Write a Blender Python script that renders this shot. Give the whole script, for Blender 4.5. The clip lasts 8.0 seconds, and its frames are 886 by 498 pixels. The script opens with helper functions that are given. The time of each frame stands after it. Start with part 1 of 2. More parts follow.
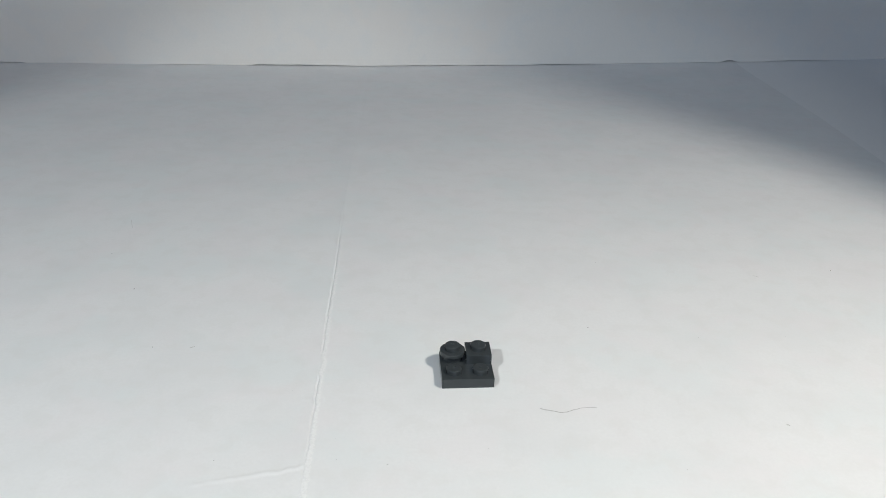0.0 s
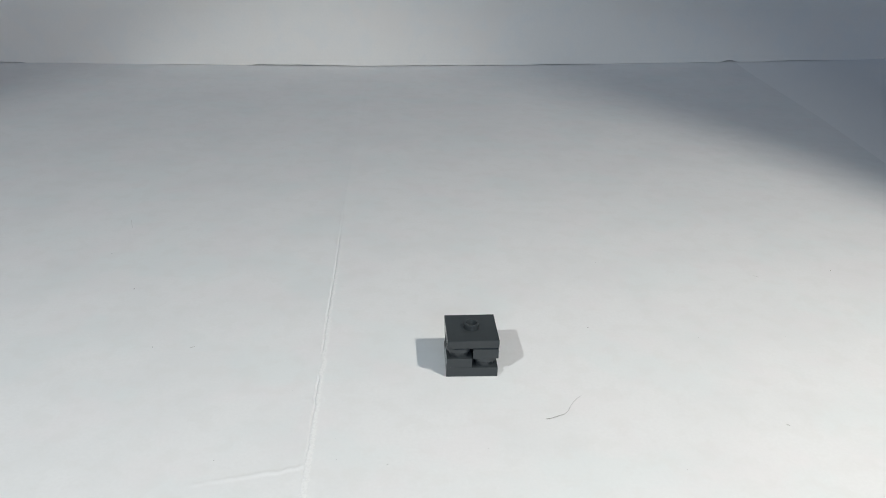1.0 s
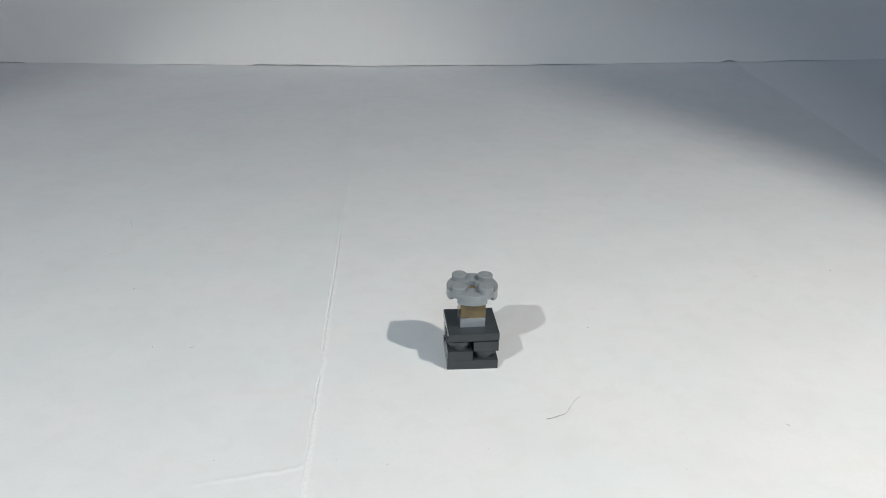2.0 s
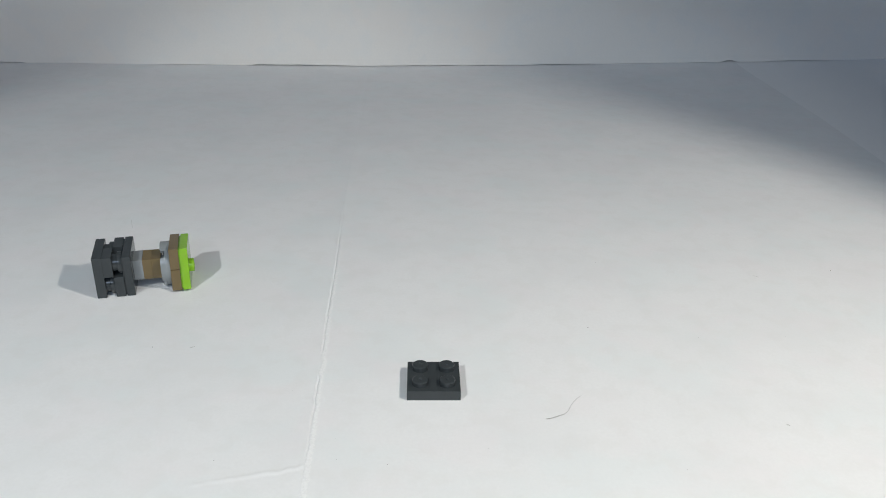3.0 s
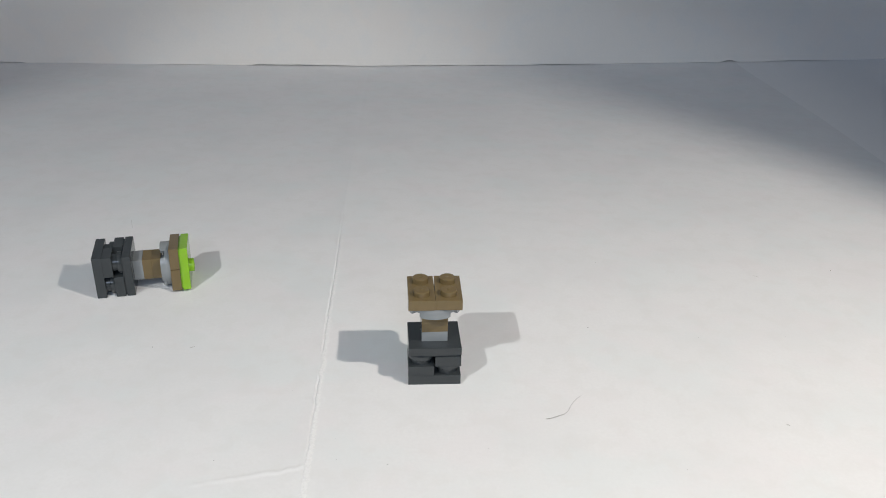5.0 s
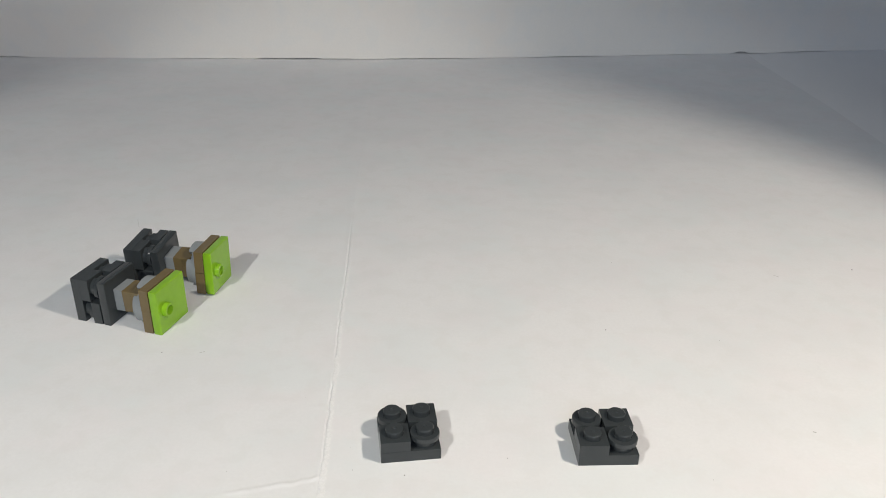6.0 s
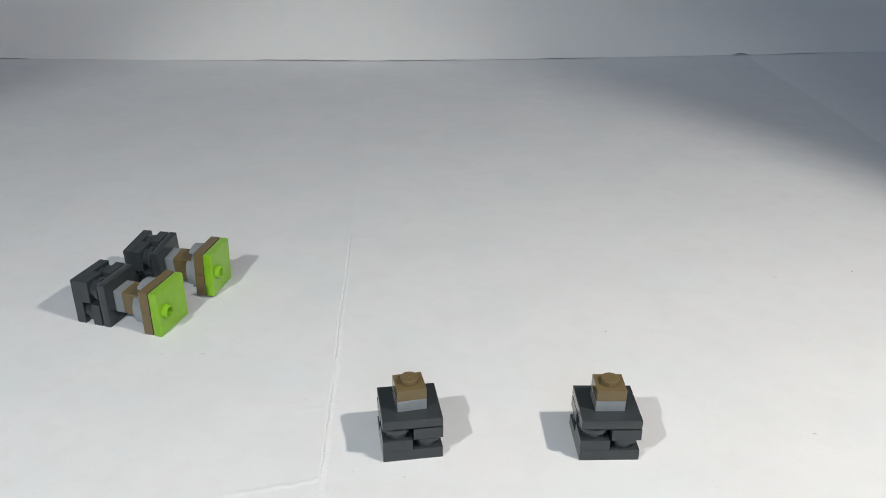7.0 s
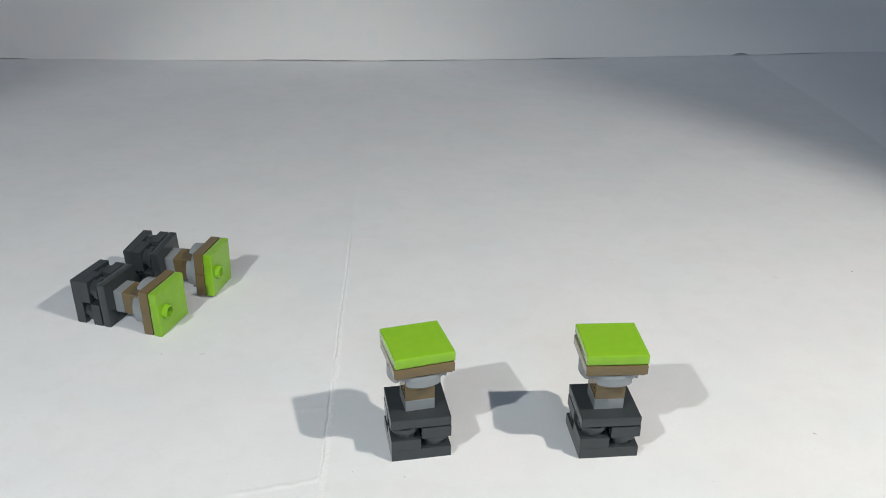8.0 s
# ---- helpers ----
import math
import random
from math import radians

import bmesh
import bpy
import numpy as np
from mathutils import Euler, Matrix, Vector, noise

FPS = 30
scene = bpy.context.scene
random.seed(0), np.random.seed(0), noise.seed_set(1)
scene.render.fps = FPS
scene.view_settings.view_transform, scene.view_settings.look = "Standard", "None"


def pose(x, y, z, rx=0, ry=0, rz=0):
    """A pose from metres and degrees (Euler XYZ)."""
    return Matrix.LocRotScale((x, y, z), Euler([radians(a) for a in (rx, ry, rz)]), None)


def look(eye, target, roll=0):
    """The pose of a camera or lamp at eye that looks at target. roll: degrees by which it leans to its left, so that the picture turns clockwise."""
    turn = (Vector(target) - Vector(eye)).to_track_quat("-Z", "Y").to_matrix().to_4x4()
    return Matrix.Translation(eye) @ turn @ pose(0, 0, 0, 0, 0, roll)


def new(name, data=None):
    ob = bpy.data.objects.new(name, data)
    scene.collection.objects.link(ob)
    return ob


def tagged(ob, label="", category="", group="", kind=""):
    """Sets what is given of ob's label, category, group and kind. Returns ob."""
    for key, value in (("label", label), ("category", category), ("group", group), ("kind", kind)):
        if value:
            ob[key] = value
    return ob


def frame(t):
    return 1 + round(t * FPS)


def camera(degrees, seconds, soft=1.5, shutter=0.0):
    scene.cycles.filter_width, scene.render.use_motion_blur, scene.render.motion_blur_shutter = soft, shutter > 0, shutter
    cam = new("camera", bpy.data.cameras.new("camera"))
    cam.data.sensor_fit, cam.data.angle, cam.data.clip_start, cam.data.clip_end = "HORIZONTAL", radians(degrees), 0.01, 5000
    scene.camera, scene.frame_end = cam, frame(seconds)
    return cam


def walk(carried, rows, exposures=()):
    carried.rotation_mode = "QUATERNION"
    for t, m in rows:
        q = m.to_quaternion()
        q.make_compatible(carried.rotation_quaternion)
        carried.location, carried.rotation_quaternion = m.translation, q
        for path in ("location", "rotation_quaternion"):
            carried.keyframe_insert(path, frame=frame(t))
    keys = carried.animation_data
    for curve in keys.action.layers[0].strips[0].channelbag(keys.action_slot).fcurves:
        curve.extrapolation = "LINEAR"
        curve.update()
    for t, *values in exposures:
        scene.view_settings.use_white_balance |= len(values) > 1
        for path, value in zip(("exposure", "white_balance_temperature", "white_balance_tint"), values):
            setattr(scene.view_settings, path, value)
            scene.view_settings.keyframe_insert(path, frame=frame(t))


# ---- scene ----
MM = 0.001


def mm(x, y, z=0.0):
    return Vector((x * MM, y * MM, z * MM))


# ---- camera ----
cam = camera(54.96, 8.0, soft=0.95)


def eye_pose(x, y, z, pitch, roll, yaw):
    return (Matrix.Translation(mm(x, y, z)) @ Matrix.Rotation(radians(yaw), 4, "Z")
            @ Matrix.Rotation(radians(90 + pitch), 4, "X") @ Matrix.Rotation(radians(roll), 4, "Z"))


EYE_FIRST = eye_pose(0, 0, 148.1, -25.533, 1.12, 0)
EYE_NUDGED = eye_pose(0.36, -0.29, 148.1, -25.553, 1.098, 0.232)
EYE_DIPPED = eye_pose(-3.81, 7.48, 148.71, -26.22, 0.829, 0.224)
EYE_LAST = eye_pose(-3.81, 7.48, 148.71, -26.11, 0.829, 0.224)
walk(cam, [(0.0, EYE_FIRST), (5.3, EYE_FIRST), (5.6, EYE_NUDGED), (5.8, EYE_NUDGED), (5.9, EYE_DIPPED), (6.3, EYE_DIPPED), (6.4, EYE_LAST), (8.0, EYE_LAST)],
     exposures=[(0.0, -0.15, 6500, 9), (3.2, -0.15, 6500, 9), (3.4, -0.16, 6560, 12), (4.7, -0.16, 6560, 12), (5.5, -0.13, 7000, 12),
                (6.5, -0.13, 7000, 12), (6.6, -0.11, 6590, 11), (8.0, -0.13, 6570, 10)])

# ---- light: two small desk lamps and a dim window behind the camera ----
world = bpy.data.worlds.new("world")
scene.world = world
world.use_nodes = True
sky = world.node_tree.nodes.new("ShaderNodeTexSky")
sky.sky_type, sky.sun_disc, sky.sun_elevation, sky.sun_rotation = "NISHITA", False, radians(25), radians(200)
world.node_tree.links.new(sky.outputs["Color"], world.node_tree.nodes["Background"].inputs["Color"])
world.node_tree.nodes["Background"].inputs["Strength"].default_value = 0.05


def desk_lamp(name, eye, target, watts, colour, cone, blend, radius):
    data = bpy.data.lights.new(name, "SPOT")
    data.energy, data.color, data.spot_size, data.spot_blend, data.shadow_soft_size = watts, colour, radians(cone), blend, radius * MM
    ob = new(name, data)
    ob.matrix_world = look(mm(*eye), mm(*target))
    return ob


desk_lamp("desk_lamp_light", (-216, -81, 342), (-101, 213, 0), 4.8, (0.955, 1.0, 0.995), 60, 0.34, 4)
desk_lamp("desk_lamp_light", (224, 82, 316), (-10, 182, 0), 4.35, (1.0, 0.952, 0.872), 91, 0.36, 4)

window_light = bpy.data.lights.new("window_light", "AREA")
window_light.shape, window_light.size, window_light.size_y = "RECTANGLE", 1.1, 0.6
window_light.energy, window_light.color = 14.4, (0.58, 0.735, 1.0)
new("window_light", window_light).matrix_world = look((0.3, -1.98, 1.3), (0.3, 0.4, 0.0))


# ---- materials ----
def material(name, colour, rough, spread=0.04, scale=60.0, bump=0.0, bump_scale=300.0, rough_spread=0.08, stain=None, swell=0.0, tints=()):
    m = bpy.data.materials.new(name)
    m.use_nodes = True
    n, l = m.node_tree.nodes, m.node_tree.links
    b = n["Principled BSDF"]
    co = n.new("ShaderNodeTexCoord")
    fine = n.new("ShaderNodeTexNoise")
    fine.inputs["Scale"].default_value, fine.inputs["Detail"].default_value = scale, 6
    l.new(co.outputs["Object"], fine.inputs["Vector"])
    ramp = n.new("ShaderNodeValToRGB")
    ramp.color_ramp.elements[0].position, ramp.color_ramp.elements[1].position = 0.3, 0.7
    ramp.color_ramp.elements[0].color = (*[c * (1 - spread) for c in colour], 1)
    ramp.color_ramp.elements[1].color = (*[min(1, c * (1 + spread)) for c in colour], 1)
    l.new(fine.outputs["Fac"], ramp.inputs["Fac"])
    out = ramp.outputs["Color"]
    if stain:
        wide = n.new("ShaderNodeTexNoise")
        wide.inputs["Scale"].default_value, wide.inputs["Detail"].default_value = stain[1], 3
        l.new(co.outputs["Object"], wide.inputs["Vector"])
        mask = n.new("ShaderNodeMapRange")
        mask.inputs["From Min"].default_value, mask.inputs["From Max"].default_value = 0.45, 0.75
        mask.inputs["To Max"].default_value = stain[2]
        l.new(wide.outputs["Fac"], mask.inputs["Value"])
        mix = n.new("ShaderNodeMix")
        mix.data_type = "RGBA"
        mix.inputs["B"].default_value = (*stain[0], 1)
        l.new(mask.outputs["Result"], mix.inputs["Factor"])
        l.new(out, mix.inputs["A"])
        out = mix.outputs["Result"]
    for tone, size, amount, shift in tints:
        cloud = n.new("ShaderNodeTexNoise")
        cloud.inputs["Scale"].default_value, cloud.inputs["Detail"].default_value = size, 5
        away = n.new("ShaderNodeVectorMath")
        away.inputs[1].default_value = (shift, -shift, shift)
        l.new(co.outputs["Object"], away.inputs[0])
        l.new(away.outputs["Vector"], cloud.inputs["Vector"])
        cover = n.new("ShaderNodeMapRange")
        cover.inputs["From Min"].default_value, cover.inputs["From Max"].default_value = 0.5, 0.62
        cover.inputs["To Max"].default_value = amount
        l.new(cloud.outputs["Fac"], cover.inputs["Value"])
        blend = n.new("ShaderNodeMix")
        blend.data_type = "RGBA"
        blend.inputs["B"].default_value = (*tone, 1)
        l.new(cover.outputs["Result"], blend.inputs["Factor"])
        l.new(out, blend.inputs["A"])
        out = blend.outputs["Result"]
    l.new(out, b.inputs["Base Color"])
    r = n.new("ShaderNodeMapRange")
    r.inputs["To Min"].default_value, r.inputs["To Max"].default_value = max(0.02, rough - rough_spread), rough + rough_spread
    l.new(fine.outputs["Fac"], r.inputs["Value"])
    l.new(r.outputs["Result"], b.inputs["Roughness"])
    if bump:
        grain = n.new("ShaderNodeTexNoise")
        grain.inputs["Scale"].default_value, grain.inputs["Detail"].default_value = bump_scale, 5
        l.new(co.outputs["Object"], grain.inputs["Vector"])
        bp = n.new("ShaderNodeBump")
        bp.inputs["Strength"].default_value, bp.inputs["Distance"].default_value = bump, 0.0004
        l.new(grain.outputs["Fac"], bp.inputs["Height"])
        if swell:
            slow = n.new("ShaderNodeTexNoise")
            slow.inputs["Scale"].default_value, slow.inputs["Detail"].default_value = bump_scale / 3, 2
            l.new(co.outputs["Object"], slow.inputs["Vector"])
            lift = n.new("ShaderNodeBump")
            lift.inputs["Strength"].default_value, lift.inputs["Distance"].default_value = 1.0, swell
            l.new(slow.outputs["Fac"], lift.inputs["Height"])
            l.new(lift.outputs["Normal"], bp.inputs["Normal"])
        l.new(bp.outputs["Normal"], b.inputs["Normal"])
    return m


def plastic(name, colour, rough=0.12):
    m = material(name, colour, rough, spread=0.03, scale=400, bump=0.05, bump_scale=260, rough_spread=0.03)
    m.node_tree.nodes["Principled BSDF"].inputs["Specular IOR Level"].default_value = 0.42
    return m


DARK_GREY = plastic("dark_grey_plastic", (0.040, 0.046, 0.049))
LIGHT_GREY = plastic("light_grey_plastic", (0.235, 0.254, 0.262))
TAN = plastic("dark_tan_plastic", (0.158, 0.114, 0.053))
LIME = plastic("lime_plastic", (0.232, 0.468, 0.024))
PAPER = material("white_paper", (0.80, 0.80, 0.80), 0.75, spread=0.015, scale=900, bump=0.3, bump_scale=90, swell=0.0008,
                 stain=((0.73, 0.74, 0.742), 30, 0.6),
                 tints=(((0.81, 0.765, 0.775), 42, 0.25, 0.0), ((0.74, 0.80, 0.80), 33, 0.3, 3.7), ((0.74, 0.735, 0.72), 130, 0.25, 8.1)))
WHITER_PAPER = material("whiter_paper", (0.85, 0.85, 0.85), 0.75, spread=0.012, scale=900, bump=0.3, bump_scale=90, swell=0.0005)
TORN_PAPER = material("torn_paper_fibre", (0.825, 0.825, 0.82), 0.9, spread=0.05, scale=1500, bump=0.4, bump_scale=1200)
CARD = material("white_card", (0.755, 0.735, 0.70), 0.7, spread=0.012, scale=700, bump=0.25, bump_scale=60, swell=0.0006,
                stain=((0.72, 0.70, 0.66), 7, 0.35), tints=(((0.76, 0.71, 0.66), 24, 0.4, 2.2), ((0.70, 0.71, 0.70), 60, 0.35, 5.0)))
DUST = material("dust", (0.13, 0.12, 0.11), 0.9, spread=0.3)
HAIR = material("hair", (0.13, 0.11, 0.095), 0.5, spread=0.2)
PALE_DUST = material("pale_dust", (0.56, 0.55, 0.53), 0.9, spread=0.2)
WOOD = material("table_wood", (0.22, 0.13, 0.07), 0.45, spread=0.3, scale=25, bump=0.2, bump_scale=60)
PLASTER = material("room_plaster", (0.62, 0.62, 0.60), 0.9, spread=0.03, scale=12, bump=0.2, bump_scale=80)
BOARDS = material("room_floor_boards", (0.20, 0.14, 0.09), 0.5, spread=0.25, scale=6)


# ---- mesh tools, in millimetres ----
def finish(bm, name, mat, smooth=35):
    bmesh.ops.scale(bm, vec=(MM, MM, MM), verts=bm.verts)
    bmesh.ops.recalc_face_normals(bm, faces=bm.faces)
    me = bpy.data.meshes.new(name)
    for f in bm.faces:
        f.smooth = True
    for e in bm.edges:
        e.smooth = len(e.link_faces) == 2 and e.calc_face_angle(0) < radians(smooth)
    bm.to_mesh(me)
    bm.free()
    me.materials.append(mat)
    return me


def part(name, bm, mat, parent, label=""):
    ob = new(name, bm if isinstance(bm, bpy.types.Mesh) else finish(bm, name, mat))
    ob.parent = parent
    return tagged(ob, label)


def box(bm, x0, y0, z0, x1, y1, z1, bevel=0.0):
    made = bmesh.ops.create_cube(bm, size=1)["verts"]
    bmesh.ops.scale(bm, vec=(x1 - x0, y1 - y0, z1 - z0), verts=made)
    bmesh.ops.translate(bm, vec=((x0 + x1) / 2, (y0 + y1) / 2, (z0 + z1) / 2), verts=made)
    if bevel:
        edges = list({e for v in made for e in v.link_edges})
        made = bmesh.ops.bevel(bm, geom=edges, offset=bevel, segments=2, affect="EDGES", profile=0.6)["verts"]
    return made


def lathe(bm, profile, x=0.0, y=0.0, steps=40):
    """A closed ring of (radius, z) turned about an upright axis at x, y."""
    rings = []
    for i in range(steps):
        a = 2 * math.pi * i / steps
        rings.append([bm.verts.new((x + r * math.cos(a), y + r * math.sin(a), z)) for r, z in profile])
    for i in range(steps):
        a, b = rings[i], rings[(i + 1) % steps]
        for k in range(len(profile)):
            j = (k + 1) % len(profile)
            if profile[k][0] < 1e-6 and profile[j][0] < 1e-6:
                continue
            bm.faces.new((a[k], b[k], b[j], a[j]))
    bmesh.ops.remove_doubles(bm, verts=bm.verts, dist=1e-4)


def stud_mesh(mat):
    """A solid stud with a rounded rim and a small raised plain mark."""
    bm = bmesh.new()
    lathe(bm, [(0, -0.05), (2.4, -0.05), (2.4, 1.3), (2.4, 1.36), (2.37, 1.49), (2.3, 1.6), (2.19, 1.67), (2.06, 1.7), (2.0, 1.7), (0, 1.7)])
    made = bmesh.ops.create_uvsphere(bm, u_segments=16, v_segments=10, radius=1)["verts"]
    bmesh.ops.scale(bm, vec=(0.62, 0.46, 0.34), verts=made)
    bmesh.ops.translate(bm, vec=(0, -0.05, 1.66), verts=made)
    return finish(bm, "stud", mat)


def hollow_stud_mesh(mat):
    bm = bmesh.new()
    lathe(bm, [(1.55, -0.05), (2.4, -0.05), (2.4, 1.45), (2.38, 1.55), (2.3, 1.66), (2.18, 1.7), (1.75, 1.7), (1.62, 1.66), (1.55, 1.55)])
    return finish(bm, "hollow_stud", mat)


HALF = 7.9


def shell(bm, a, b, high, groove, inner=1.25, rim=0.13):
    """One closed skin: rounded outer sides and top, and a hollow below."""
    def ring(x, y, z, r, n=3):
        pts = []
        for sx, sy, a0 in ((1, 1, 0), (-1, 1, 90), (-1, -1, 180), (1, -1, 270)):
            cx, cy = sx * (x - r), sy * (y - r)
            arc = [(cx + r * math.cos(radians(a0 + 90 * k / n)), cy + r * math.sin(radians(a0 + 90 * k / n))) for k in range(n + 1)]
            first, last = radians(a0 - 90), radians(a0 + 180)
            arc.insert(0, (arc[0][0] + 0.06 * math.cos(first), arc[0][1] + 0.06 * math.sin(first)))
            arc.append((arc[-1][0] + 0.06 * math.cos(last), arc[-1][1] + 0.06 * math.sin(last)))
            pts += [bm.verts.new((px, py, z)) for px, py in arc]
        return pts
    levels = []
    if groove:
        levels += [ring(a - 0.5, b - 0.5, 0, 0.1), ring(a - 0.5, b - 0.5, 0.5, 0.1), ring(a - 0.05, b - 0.05, 0.5, 0.13), ring(a, b, 0.58, 0.13)]
    else:
        levels += [ring(a - 0.01, b - 0.01, 0, 0.12), ring(a, b, 0.01, 0.13), ring(a, b, 0.06, 0.13)]
    levels += [ring(a, b, high - rim - 0.04, 0.13), ring(a, b, high - 0.75 * rim, 0.13), ring(a - 0.25 * rim, b - 0.25 * rim, high - 0.25 * rim, 0.13),
               ring(a - 0.75 * rim, b - 0.75 * rim, high, 0.13), ring(a - rim - 0.04, b - rim - 0.04, high, 0.13)]
    inside = [ring(a - inner, b - inner, 0, 0.1), ring(a - inner, b - inner, high - 1.0, 0.1)]
    n = len(levels[0])
    for lo, hi in list(zip(levels, levels[1:])) + [(levels[0], inside[0]), (inside[0], inside[1])]:
        for k in range(n):
            bm.faces.new((lo[k], lo[(k + 1) % n], hi[(k + 1) % n], hi[k]))
    bm.faces.new(levels[-1])
    bm.faces.new(inside[1])


def base_plate_mesh(mat):
    bm = bmesh.new()
    shell(bm, HALF, HALF, 3.2, False)
    return finish(bm, "base_plate", mat)


def jumper_mesh(mat):
    bm = bmesh.new()
    shell(bm, HALF, HALF, 3.2, True, rim=0.34)
    return finish(bm, "jumper_plate", mat)


def tile_mesh(mat):
    bm = bmesh.new()
    shell(bm, HALF, HALF, 3.2, True, rim=0.34)
    return finish(bm, "tile", mat)


def square_mesh(mat):
    bm = bmesh.new()
    shell(bm, 3.9, 3.9, 3.2, False, 1.45)
    return finish(bm, "square_plate", mat)


def half_plate_mesh(mat):
    """One stud wide, two deep."""
    bm = bmesh.new()
    shell(bm, 3.94, HALF, 3.2, False)
    return finish(bm, "narrow_plate", mat)


def round_mesh(mat):
    bm = bmesh.new()
    lathe(bm, [(2.45, 0), (3.15, 0), (3.15, 1.7), (3.85, 1.75), (3.93, 1.85), (3.93, 3.05), (3.85, 3.2), (0, 3.2), (0, 2.1), (2.45, 2.1)])
    return finish(bm, "round_plate", mat)


def big_round_mesh(mat):
    """A two by two disc with a cross-shaped hole, four studs and four skirts below its rim."""
    bm = bmesh.new()
    lathe(bm, [(2.5, 1.5), (7.9, 1.5), (7.93, 1.6), (7.93, 3.05), (7.83, 3.2), (2.5, 3.2)], steps=72)
    for sx in (-1, 1):
        for sy in (-1, 1):
            box(bm, min(0.9 * sx, 2.3 * sx), min(0.9 * sy, 2.3 * sy), 1.5, max(0.9 * sx, 2.3 * sx), max(0.9 * sy, 2.3 * sy), 3.19)
    for k in range(4):
        steps, ends = 14, []
        for i in range(steps + 1):
            a = radians(90 * k - 35 + 70 * i / steps)
            drop = 0.0 if 0 < i < steps else 0.3
            ends.append([bm.verts.new((r * math.cos(a), r * math.sin(a), z)) for r, z in ((6.5, drop), (7.91, drop), (7.91, 1.6), (6.5, 1.6))])
        for p, q in zip(ends, ends[1:]):
            for j in range(4):
                bm.faces.new((p[j], q[j], q[(j + 1) % 4], p[(j + 1) % 4]))
        bm.faces.new(ends[0])
        bm.faces.new(ends[-1])
    lathe(bm, [(2.5, 0), (3.1, 0), (3.1, 1.6), (2.5, 1.6)])
    return finish(bm, "wide_round_plate", mat)


# ---- the setting ----
def joint_y(x):
    """Where the back card meets the paper, in millimetres."""
    return float(np.interp(x, (-900, -320, -135, -60, 60, 216, 341, 900), (590, 605.5, 611.5, 614.5, 628, 651.5, 669.5, 745)))


def crease_x(y):
    return float(np.interp(y, (60, 165, 197, 223, 254, 293, 343, 510, 640), (-31, -34.5, -36.0, -37.4, -39.3, -41.1, -44.1, -51.8, -57)))


def ease(v):
    v = min(1.0, max(0.0, v))
    return v * v * (3 - 2 * v)


def from_fold(x, y):
    """How far right of the wandering tear a place lies, and the width of the torn band there."""
    d = x - crease_x(y) - float(np.interp(y, (255, 290), (1, 0.15))) * (0.4 * noise.noise((y * 0.22, 0, 3)) + 0.3 * noise.noise((y * 0.8, 4, 3)))
    wide = float(np.interp(y, (150, 240, 330), (1.7, 1.3, 0.9))) + 0.6 * noise.noise((y * 0.9, 6.1, 2)) + 0.4 * noise.noise((y * 0.25, 2.4, 6))
    return d, max(0.4, wide)


def paper_height(x, y):
    """The torn fold that runs towards the card, and its side creases."""
    d, wide = from_fold(x, y)
    near = float(np.interp(y, (150, 300, 420, 520), (1.0, 0.8, 0.35, 0.15)))
    torn = float(np.interp(y, (295, 350), (1, 0)))
    split = float(np.interp(y, (250, 262), (min(1, max(0.1, 0.5 + 1.3 * noise.noise((y * 0.14, 5.5, 2)))), 1.0)))
    band = ease((d + 0.15) / 0.3) * ease((wide + 0.3 - d) / 0.6)
    z = near * torn * 0.12 * band * (0.8 + 0.9 * noise.noise((x * 1.3, y * 0.55, 5)))
    z -= near * torn * 0.6 * math.exp(-((d + 0.1) / 0.27) ** 2) * split
    z += near * (1 - torn) * 0.42 * math.exp(-(d / 1.8) ** 2)
    z += near * 0.3 * math.exp(-abs(d) / 5)
    if -75 < x < -34:
        e = y - (176 + (x + 35) * 0.28) - 0.6 * noise.noise((x * 0.3, 2, 2))
        z += 0.42 * math.exp(-(e / 0.5) ** 2) * min(1, (x + 75) / 30) * max(0, 0.6 + 0.7 * noise.noise((x * 0.4, 9, 0)))
        e = y - (206 + (x + 36) * 0.1)
        z += 0.15 * math.exp(-(e / 0.6) ** 2) * max(0, min(1, (x + 50) / 12))
    for across, first, last, lean, high in ((318, 1.5, 12, 0.25, 0.2), (233, -11, -1, 0.05, 0.16), (345, -14, -2, -0.1, 0.12)):
        e = y - across - lean * d - 0.5 * noise.noise((x * 0.3, across, 1))
        z += high * math.exp(-(e / 1.1) ** 2) * ease((d - first) / 3) * ease((last - d) / 5)
    return z


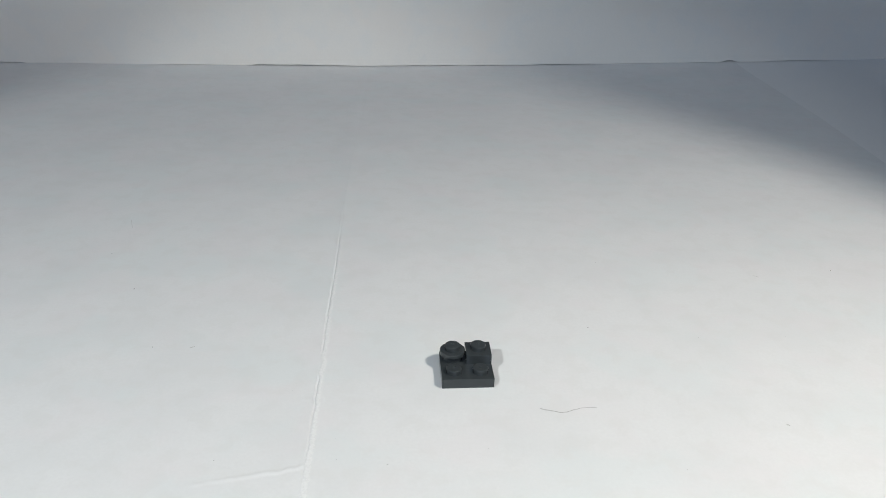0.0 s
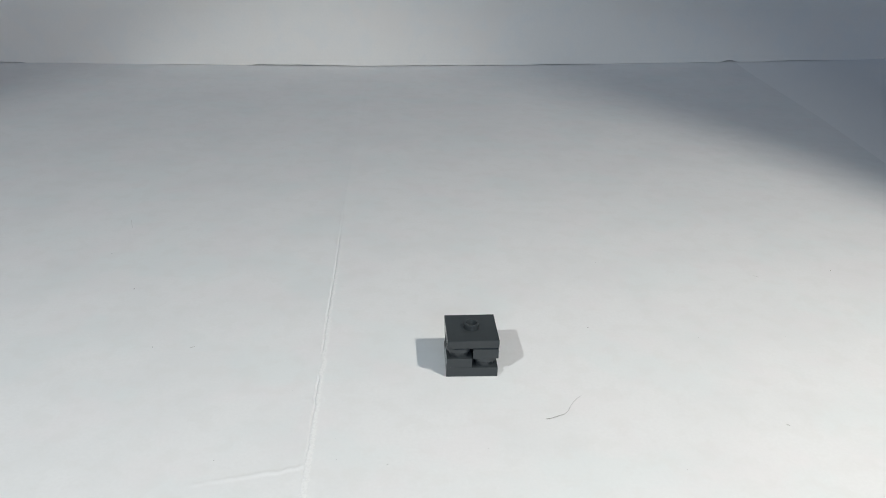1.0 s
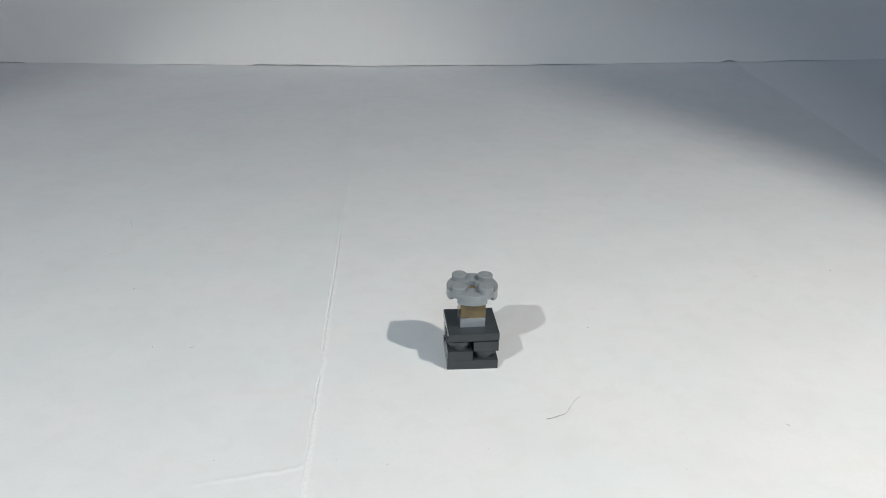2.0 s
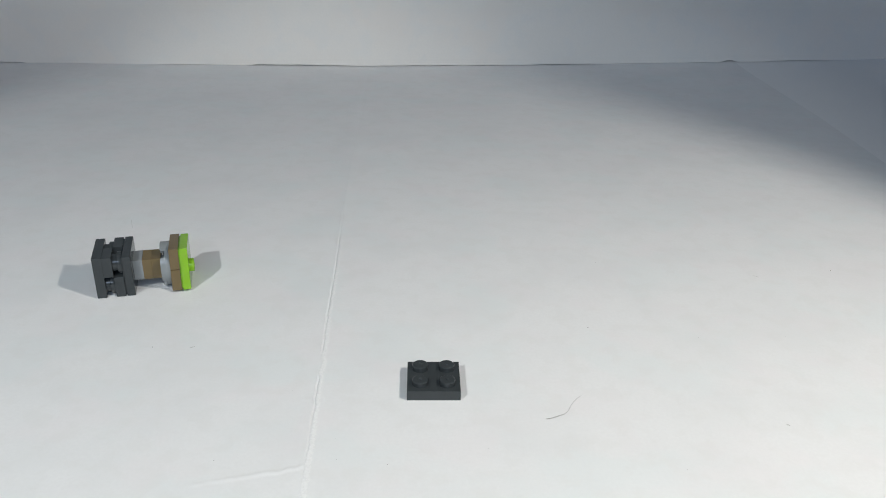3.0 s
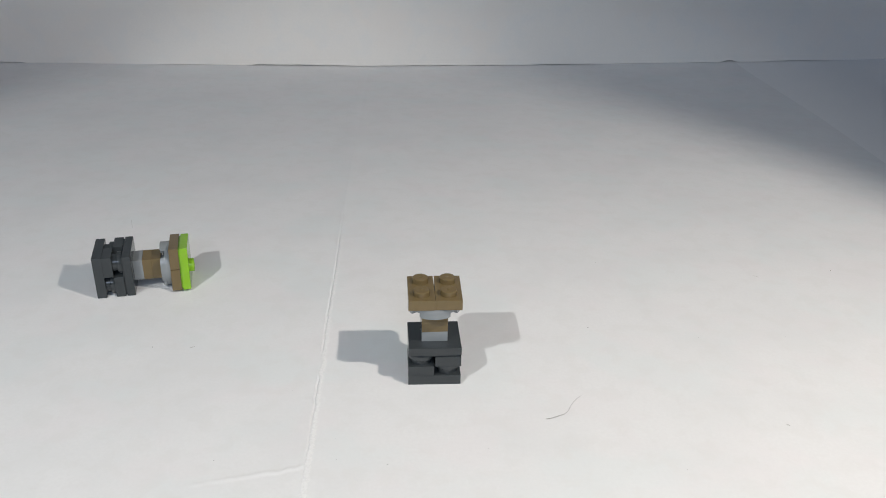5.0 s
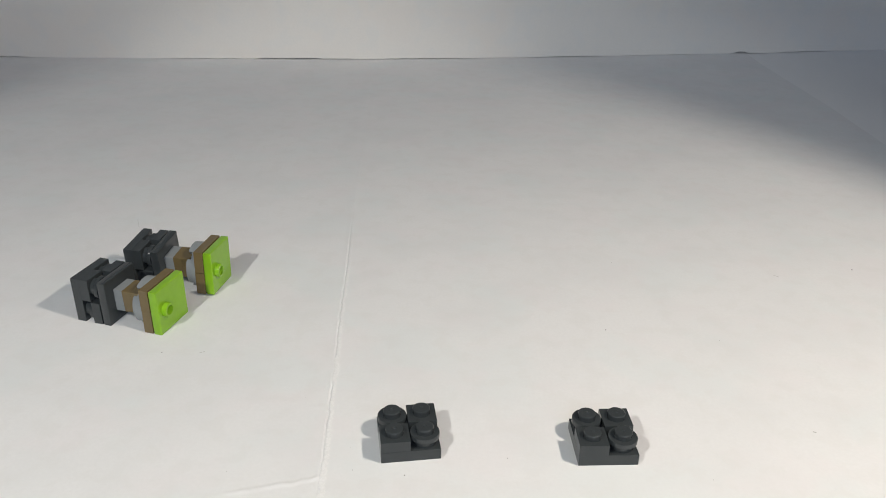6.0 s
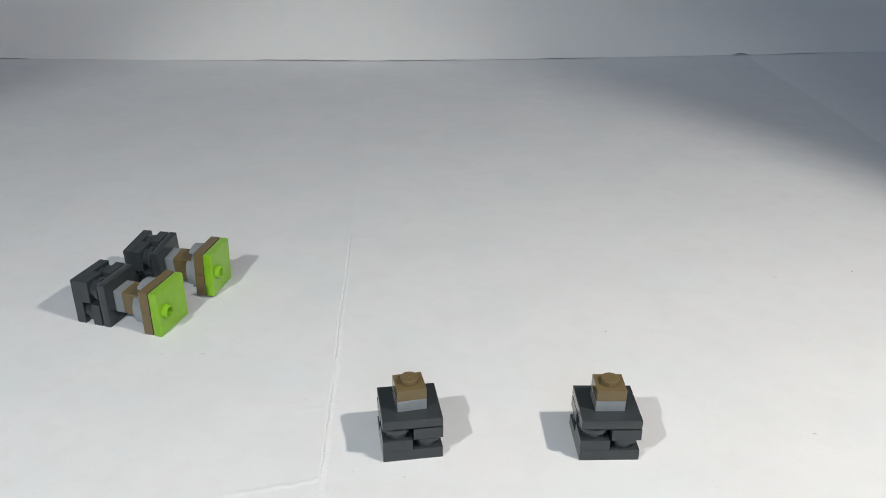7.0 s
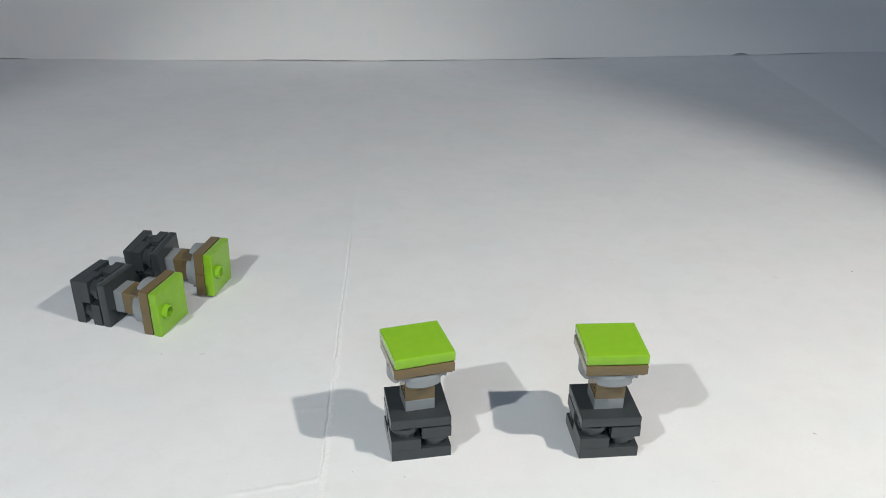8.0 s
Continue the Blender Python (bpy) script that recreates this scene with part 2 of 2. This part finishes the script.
def sheet(name, xs, ys, mat, z0=0.0, thick=0.35, relief=True, end=None):
    """A paper sheet as one skin with thickness; the far edge follows the card."""
    bm = bmesh.new()
    grid = []
    for fold, across in xs:
        col = []
        for y in ys:
            x = across + (crease_x(y) if fold else 0)
            far = joint_y(x) + 6
            yy = min(y, far) if y < ys[-1] else far
            xx = x if x < 222 else float(np.interp(yy, (-320, 424, 511, 631), (236, 231.4, 229.0, 220.4)))
            col.append(bm.verts.new((xx, yy, z0 + (paper_height(x, yy) if relief and 100 < yy < 640 and fold else 0))))
        grid.append(col)
    for a, b in zip(grid, grid[1:]):
        for k in range(len(ys) - 1):
            try:
                bm.faces.new((a[k], b[k], b[k + 1], a[k + 1]))
            except ValueError:
                pass
    rim = [c[0] for c in grid] + grid[-1][1:] + [c[-1] for c in grid[::-1][1:]] + grid[0][::-1][1:-1]
    low = [bm.verts.new((v.co.x, v.co.y, z0 - thick)) for v in rim]
    for k in range(len(rim)):
        j = (k + 1) % len(rim)
        bm.faces.new((rim[k], rim[j], low[j], low[k]))
    bmesh.ops.remove_doubles(bm, verts=bm.verts, dist=1e-3)
    for f in bm.faces:
        c = f.calc_center_median()
        if relief and 120 < c.y < 292 and abs(f.normal.z) > 0.3:
            d, wide = from_fold(c.x, c.y)
            f.material_index = 1 if 0.0 < d < wide else 0
    me = finish(bm, name, mat, 60)
    me.materials.append(TORN_PAPER)
    return tagged(new(name, me), kind="structure")


paper_xs = [(False, x) for x in (-480, -300, -200, -150, -120)]
paper_xs += [(True, -40 + 0.8 * k) for k in range(40)] + [(True, -8 + 0.2 * k) for k in range(81)] + [(True, 12), (True, 20)]
paper_xs += [(False, x) for x in (5, 30, 80, 140, 185, 222.5)]
paper_ys = [-320, -150, 0, 80] + [110 + 0.6 * k for k in range(400)] + [350 + 2 * k for k in range(135)] + [700]
tagged(sheet("ground_paper", paper_xs, paper_ys, PAPER), "white paper sheet with a torn, wrinkled fold line", "paper")


def side_sheet():
    """The second sheet, tucked under the first; its visible border runs towards the camera."""
    bm = bmesh.new()
    ring = [(150, -320), (150, joint_y(150) + 6), (222, joint_y(222) + 6), (520, joint_y(520) + 6), (520, -320), (240, -320)]
    rise = (-0.42, -0.42, -0.4, 2.5, 3, -0.4)
    top = [bm.verts.new((x, y, z)) for (x, y), z in zip(ring, rise)]
    low = [bm.verts.new((x, y, z - 0.4)) for (x, y), z in zip(ring, rise)]
    bm.faces.new((top[0], top[1], top[2], top[5]))
    bm.faces.new((top[5], top[2], top[3], top[4]))
    bm.faces.new((low[0], low[1], low[2], low[5]))
    bm.faces.new((low[5], low[2], low[3], low[4]))
    for k in range(6):
        bm.faces.new((top[k], top[(k + 1) % 6], low[(k + 1) % 6], low[k]))
    return tagged(new("side_paper", finish(bm, "side_paper", WHITER_PAPER)), "second white paper sheet under the first", "paper", kind="structure")


side_sheet()


def backdrop():
    """A white card standing on the paper, its lower edge not quite straight."""
    bm = bmesh.new()
    xs = [-520 + 2 * k for k in range(521)]
    zs = (None, 4, 15, 40, 90, 180, 260)
    front, back = [], []
    slits = ((-345, -303, 0.7), (-205, -140, 0.28), (-140, -94, 0.95), (-94, 2, 0.62), (2, 58, 0.36), (58, 110, 0.66), (110, 206, 0.2), (211, 221, 1.35), (250, 318, 0.6))
    for x in xs:
        gap = 0.05 + 0.1 * max(0, noise.noise((x * 0.05, 3.3, 0)))
        for x0, x1, high in slits:
            inside = min(1, max(0, (x - x0) / 4 + 0.5)) * min(1, max(0, (x1 - x) / 4 + 0.5))
            gap += high * inside * (0.85 + 0.5 * noise.noise((x * 0.11, 1.2, 0)))
        fr, bk = [], []
        for z in zs:
            zz = gap if z is None else z
            bulge = 0.8 * noise.noise((x * 0.012, zz * 0.02, 8)) * min(1, zz / 20)
            fr.append(bm.verts.new((x, joint_y(x) + bulge + zz * 0.02, zz)))
            bk.append(bm.verts.new((x, joint_y(x) + bulge + zz * 0.02 + 3, zz)))
        front.append(fr)
        back.append(bk)
    for side in (front, back):
        for a, b in zip(side, side[1:]):
            for k in range(len(zs) - 1):
                bm.faces.new((a[k], b[k], b[k + 1], a[k + 1]))
    for i in range(len(xs) - 1):
        for k in (0, -1):
            bm.faces.new((front[i][k], front[i + 1][k], back[i + 1][k], back[i][k]))
    for i in (0, -1):
        for k in range(len(zs) - 1):
            bm.faces.new((front[i][k], front[i][k + 1], back[i][k + 1], back[i][k]))
    return tagged(new("backdrop", finish(bm, "backdrop", CARD)), "white card backdrop standing behind the paper", "backdrop", kind="structure")


backdrop()


def slab(name, x0, y0, z0, x1, y1, z1, mat, label, category, bevel=0.0):
    bm = bmesh.new()
    box(bm, x0, y0, z0, x1, y1, z1, bevel)
    return tagged(new(name, finish(bm, name, mat)), label, category, kind="structure")


slab("base_board", -700, -420, -31, 700, 900, -1, WOOD, "brown wooden board under the white paper", "board", 2)
slab("floor", -2000, -2000, -110, 2000, 2000, -31, BOARDS, "brown wooden room floor", "floor")
slab("ceiling", -2000, -2000, 1700, 2000, 2000, 1760, PLASTER, "plain white plaster ceiling", "ceiling")
slab("wall_north", -2000, 2000, -31, 2000, 2080, 1700, PLASTER, "plain white plaster wall", "wall")
slab("wall_west", -2080, -2000, -31, -2000, 2000, 1700, PLASTER, "plain white plaster wall", "wall")
slab("wall_east", 2000, -2000, -31, 2080, 2000, 1700, PLASTER, "plain white plaster wall", "wall")


def window_wall():
    bm = bmesh.new()
    for x0, z0, x1, z1 in ((-2000, -31, -300, 1700), (900, -31, 2000, 1700), (-300, -31, 900, 950), (-300, 1630, 900, 1700)):
        box(bm, x0, -2080, z0, x1, -2000, z1)
    return tagged(new("wall_south", finish(bm, "wall_south", PLASTER)), "plain white plaster wall with a window opening", "wall", kind="structure")


window_wall()

# ---- the brick models ----
CORNERS = [(x, y) for x in (-4, 4) for y in (-4, 4)]
MIDDLE = [(0, 0)]
SOLID = {m: stud_mesh(m) for m in (DARK_GREY, LIGHT_GREY, TAN)}
HOLLOW = {m: hollow_stud_mesh(m) for m in (DARK_GREY, TAN, LIME)}
# body, the kind of stud, where the studs stand
MESH = {
    "base": (base_plate_mesh(DARK_GREY), SOLID[DARK_GREY], CORNERS), "square": (square_mesh(DARK_GREY), SOLID[DARK_GREY], MIDDLE),
    "round": (round_mesh(DARK_GREY), SOLID[DARK_GREY], MIDDLE), "jumper": (jumper_mesh(DARK_GREY), HOLLOW[DARK_GREY], MIDDLE),
    "grey": (square_mesh(LIGHT_GREY), SOLID[LIGHT_GREY], MIDDLE), "tan": (square_mesh(TAN), SOLID[TAN], MIDDLE),
    "disc": (big_round_mesh(LIGHT_GREY), SOLID[LIGHT_GREY], CORNERS), "tan_jumper": (jumper_mesh(TAN), HOLLOW[TAN], MIDDLE),
    "tan_half": (half_plate_mesh(TAN), SOLID[TAN], [(0, -4), (0, 4)]),
    "lime_jumper": (jumper_mesh(LIME), HOLLOW[LIME], [(0, -4)]), "lime_tile": (tile_mesh(LIME), None, []),
}
# name, mesh, place in the model (mm), stage at which it is put on
BRICKS = [
    ("base_plate", "base", (0, 0, 0), "base", "dark grey two by two plate"),
    ("round_plate", "round", (-4, 4, 3.2), "low_back", "dark grey small round plate"),
    ("square_plate", "square", (4, 4, 3.2), "low_back", "dark grey one stud square plate"),
    ("square_plate", "square", (-4, -4, 3.2), "low_front", "dark grey one stud square plate"),
    ("round_plate", "round", (4, -4, 3.2), "low_front", "dark grey small round plate"),
    ("square_plate", "square", (-4, 4, 6.4), "mid_back", "dark grey one stud square plate"),
    ("round_plate", "round", (4, 4, 6.4), "mid_back", "dark grey small round plate"),
    ("round_plate", "round", (-4, -4, 6.4), "mid_front", "dark grey small round plate"),
    ("square_plate", "square", (4, -4, 6.4), "mid_front", "dark grey one stud square plate"),
    ("jumper_plate", "jumper", (0, 0, 9.6), "jumper", "dark grey plate with one hollow stud"),
    ("trunk_plate", "grey", (0, 0, 12.8), "trunk", "light grey one stud square plate"),
    ("trunk_plate", "tan", (0, 0, 16.0), "trunk_tan", "dark tan one stud square plate"),
    ("trunk_plate", "tan", (0, 0, 19.2), "trunk_top", "dark tan one stud square plate"),
    ("wide_round_plate", "disc", (0, 0, 22.4), "disc", "light grey two by two round plate"),
]
FLAT_TOP = [
    ("upper_plate", "tan_jumper", (0, 0, 25.6), "upper", "dark tan plate with one hollow stud"),
    ("top_tile", "lime_tile", (0, 0, 28.8), "cap", "bright lime green smooth tile"),
]
STUD_TOP = [
    ("upper_plate", "tan_half", (-4, 0, 25.6), "upper", "dark tan narrow plate"),
    ("upper_plate", "tan_half", (4, 0, 25.6), "upper", "dark tan narrow plate"),
    ("top_plate", "lime_jumper", (0, 0, 28.8), "cap", "bright lime green plate with one hollow stud"),
]


def stand(x, y, turn):
    return Matrix.Translation(mm(x, y)) @ Matrix.Rotation(radians(turn), 4, "Z")


def lie(x, y, turn, part_way=90.0, lift=7.95, roll=0.0):
    return (Matrix.Translation(mm(x, y, lift)) @ Matrix.Rotation(radians(turn), 4, "Z")
            @ Matrix.Rotation(radians(roll), 4, "X") @ Matrix.Rotation(radians(part_way), 4, "Y"))


# each model: its poses from a time on, its build times, the twist of jumper and of the upper pieces, and its place in the waiting row
MODELS = [
    dict(top=STUD_TOP, twist=(0.5, 1.0, -5.6), wait=(-380, -200), label="small tree-like model of grey, tan and lime plastic bricks",
         poses=[(0.0, stand(7.8, 221.2, 4.4)), (0.1, stand(9.0, 222.3, 4.5)), (0.4, stand(8.8, 224.6, 4.2)), (0.6, stand(8.6, 226.4, 4.2)),
                (0.9, stand(9.2, 227.4, 3.0)), (1.1, stand(8.9, 228.3, 3.6)), (1.4, stand(8.9, 229.7, 3.9)), (1.6, stand(9.2, 230.9, 5.0)),
                (1.9, stand(9.2, 231.5, 5.0)), (2.57, lie(-55, 250, 10, 40, 14)), (2.6, lie(-123.6, 270.8, 14.1, lift=8.3, roll=2.0)), (5.4, lie(-115.4, 281.4, -8.7, lift=8.35, roll=3.8))],
         times=dict(base=0, low_back=0, low_front=0.1, mid_back=0.4, mid_front=0.6, jumper=0.9, trunk=1.1, trunk_tan=1.4, trunk_top=1.6,
                    disc=1.9, upper=2.1, cap=2.4)),
    dict(top=STUD_TOP, twist=(0.5, 1.5, 0.0), wait=(-220, -200), label="small tree-like model of grey, tan and lime plastic bricks",
         poses=[(0.0, stand(-220, -200, 0)), (2.9, stand(-2.1, 214.6, 1.9)), (3.4, stand(-2.7, 217.0, 2.1)), (3.6, stand(-2.2, 217.7, 2.9)),
                (3.9, stand(-2.2, 219.3, 3.9)), (4.1, stand(-2.2, 220.8, 4.0)), (4.6, stand(-2.3, 222.8, 3.8)),
                (5.37, lie(-60, 240, -5, 40, 14)), (5.4, lie(-124.1, 258.8, -16.3, lift=7.98, roll=0.4))],
         times=dict(base=2.9, low_back=3.1, low_front=3.1, mid_back=3.4, mid_front=3.4, jumper=3.6, trunk=3.9, trunk_tan=4.1, trunk_top=4.4,
                    disc=4.6, upper=4.8, cap=5.1)),
    dict(top=FLAT_TOP, twist=(0.3, 3.0, 6.4), wait=(-60, -200), label="small tree-like model of grey and tan bricks under a lime tile",
         poses=[(0.0, stand(-60, -200, 0)), (5.7, stand(-8.5, 185.1, 9.2)), (5.9, stand(-13.2, 191.1, 8.7)), (6.1, stand(-13.4, 194.1, 7.5)),
                (6.4, stand(-13.7, 193.1, 12.3)), (6.6, stand(-12.9, 192.4, 10.1)), (7.2, stand(-11.9, 192.6, 9.8)), (7.4, stand(-11.0, 191.1, 12.0)), (7.6, stand(-10.9, 192.8, 11.3))],
         times=dict(base=5.7, low_back=5.9, low_front=5.9, mid_back=6.1, mid_front=6.1, jumper=6.4, trunk=6.6, trunk_tan=6.9, trunk_top=7.1,
                    disc=7.4, upper=7.6, cap=7.9)),
    dict(top=FLAT_TOP, twist=(-0.6, -1.3, -2.0), wait=(100, -200), label="small tree-like model of grey and tan bricks under a lime tile",
         poses=[(0.0, stand(100, -200, 0)), (5.7, stand(45.0, 185.5, 5.1)), (5.9, stand(39.2, 190.8, 3.0)), (6.1, stand(40.0, 193.3, 3.0)),
                (6.4, stand(41.1, 192.9, 5.2)), (6.6, stand(39.8, 193.6, 2.4)), (7.2, stand(39.9, 193.9, 3.9)), (7.4, stand(39.7, 193.6, 3.9)), (7.6, stand(39.3, 194.7, 6.0))],
         times=dict(base=5.7, low_back=5.9, low_front=5.9, mid_back=6.1, mid_front=6.1, jumper=6.4, trunk=6.6, trunk_tan=6.9, trunk_top=7.1,
                    disc=7.4, upper=7.6, cap=7.9)),
]


def build_model(spec):
    thing = tagged(new("brick_model"), spec["label"], "toy", "brick models on the paper")
    thing.empty_display_size = 0.01
    pieces = []
    rng = random.Random(spec["wait"][0])
    for k, (name, mesh, place, stage, label) in enumerate(BRICKS + spec["top"]):
        body, top_stud, spots = MESH[mesh]
        ob = part(name, body, None, thing, label)
        for x, y in spots:
            part(top_stud.name.split(".")[0], top_stud, None, ob).matrix_basis = Matrix.Translation(mm(x, y, 3.2))
        z = place[2]
        turn = 0 if z < 9 else spec["twist"][0] if z < 12 else spec["twist"][1] if z < 22 else spec["twist"][2]
        if mesh == "disc":
            turn = spec["twist"][2]
        slack = 0 if z == 0 else 1
        seat = pose(0, 0, 0, slack * rng.uniform(-0.3, 0.3), slack * rng.uniform(-0.3, 0.3), slack * rng.uniform(-0.8, 0.8))
        home = (Matrix.Rotation(radians(turn), 4, "Z") @ Matrix.Translation(mm(*place) + slack * mm(rng.uniform(-0.05, 0.05), rng.uniform(-0.05, 0.05), 0.02))
                @ seat)
        row, col = divmod(k, 5)
        waiting = Matrix.Translation(mm(spec["wait"][0] + 24 * (col - 2), spec["wait"][1] - 30 - 24 * row))
        if stage == "base":
            waiting = None
        pieces.append((ob, home, waiting, spec["times"][stage]))
    return thing, pieces


BUILT = [build_model(spec) for spec in MODELS]


# ---- small things on the paper ----
def hair():
    """A short bent hair: a thin tapering tube."""
    path = [(-6.1, -4.6), (-4.7, -4.4), (-2.6, -3.4), (-0.6, -2.3), (0.5, -0.8), (1.5, 1.5), (2.6, 3.6), (4.2, 5.8), (5.5, 7.1)]
    bm = bmesh.new()
    rings = []
    for k, (x, y) in enumerate(path):
        p, q = path[max(0, k - 1)], path[min(len(path) - 1, k + 1)]
        d = Vector((q[0] - p[0], q[1] - p[1], 0)).normalized()
        side = Vector((-d.y, d.x, 0))
        r = 0.05 * (1 - 0.5 * k / len(path))
        z = 0.1 + 0.25 * math.sin(k * 0.8) ** 2
        rings.append([bm.verts.new(Vector((x, y, z)) + r * (math.cos(a) * side + Vector((0, 0, math.sin(a))))) for a in (0, 1.257, 2.513, 3.77, 5.027)])
    for a, b in zip(rings, rings[1:]):
        for j in range(5):
            bm.faces.new((a[j], b[j], b[(j + 1) % 5], a[(j + 1) % 5]))
    bm.faces.new(rings[0])
    bm.faces.new(rings[-1])
    return tagged(new("hair", finish(bm, "hair", HAIR, 80)), "single short bent dark hair lying on paper", "hair")


loose_hair = hair()


def dust():
    """Specks and shreds lying about on the paper."""
    bm = bmesh.new()
    rng = random.Random(4)
    for x, y, r in ((-111.5, 271.3, 0.3), (-92.7, 232.5, 0.28), (-13.5, 177.6, 0.27), (49.7, 250.3, 0.3), (151.1, 297.0, 0.35), (-59.3, 177.9, 0.17),
                    (13.3, 184.9, 0.15), (-40.9, 256.4, 0.25), (-32.6, 192.9, 0.2), (-28.5, 188.0, 0.13), (-27.0, 179.3, 0.18),
                    (-36.7, 221.8, 0.2), (-130, 300, 0.2), (86, 245, 0.16), (60, 300, 0.16), (-44, 210, 0.14), (65.6, 177.9, 0.15), (116, 247, 0.15)):
        made = bmesh.ops.create_icosphere(bm, subdivisions=1, radius=0.62 * r)["verts"]
        for v in made:
            v.co = Vector((v.co.x * rng.uniform(0.7, 1.5), v.co.y * rng.uniform(0.7, 1.2), v.co.z * 0.6)) * rng.uniform(0.85, 1.1) + Vector((x, y, r * 0.4))
    return tagged(new("dust_specks", finish(bm, "dust_specks", DUST)), "dark dust specks scattered over the white paper", "dust", kind="stuff")


dust()


def shreds():
    bm = bmesh.new()
    for x, y, turn, long, thin in ((-80.0, 233.0, 25, 1.7, 0.08), (99.3, 198.1, -20, 0.9, 0.13), (120, 291, -40, 2.2, 0.07),
                                    (-132, 329, 112, 9, 0.05)):
        made = box(bm, -long / 2, -thin, 0, long / 2, thin, thin, 0.3 * thin)
        turned = Matrix.Translation((x, y, 0.03)) @ Matrix.Rotation(radians(turn), 4, "Z")
        bmesh.ops.transform(bm, matrix=turned, verts=made)
    return tagged(new("lint", finish(bm, "lint", PALE_DUST)), "pale grey lint shreds on the white paper", "lint", kind="stuff")


shreds()


def motions():
    """Every piece waits on the paper behind the camera until it is put on; each move is one quick hop."""
    before, after = 2.0 / FPS, 1.0 / FPS

    def hops(steps):
        rows = [(0.0, steps[0][1])]
        for (t0, a), (t1, b) in zip(steps, steps[1:]):
            if t1 - before > rows[-1][0]:
                rows.append((t1 - before, a))
            rows.append((t1 - after, b))
        rows.append((8.0, steps[-1][1]))
        return rows

    for spec, (thing, pieces) in zip(MODELS, BUILT):
        poses = spec["poses"]
        walk(thing, hops(poses))
        for ob, home, waiting, start in pieces:
            if waiting is None or start == 0:
                ob.matrix_basis = home
                continue
            steps = []
            for t, m in poses:
                if t < start:
                    steps.append((t, m.inverted() @ waiting))
            steps.append((start, home))
            walk(ob, hops(steps))
    walk(loose_hair, hops([(0.0, stand(36.8, 203.0, -42)), (0.1, stand(37.8, 203.7, -12)), (0.9, stand(36.6, 203.3, 0)), (5.9, stand(-180, -120, 0))]))


motions()
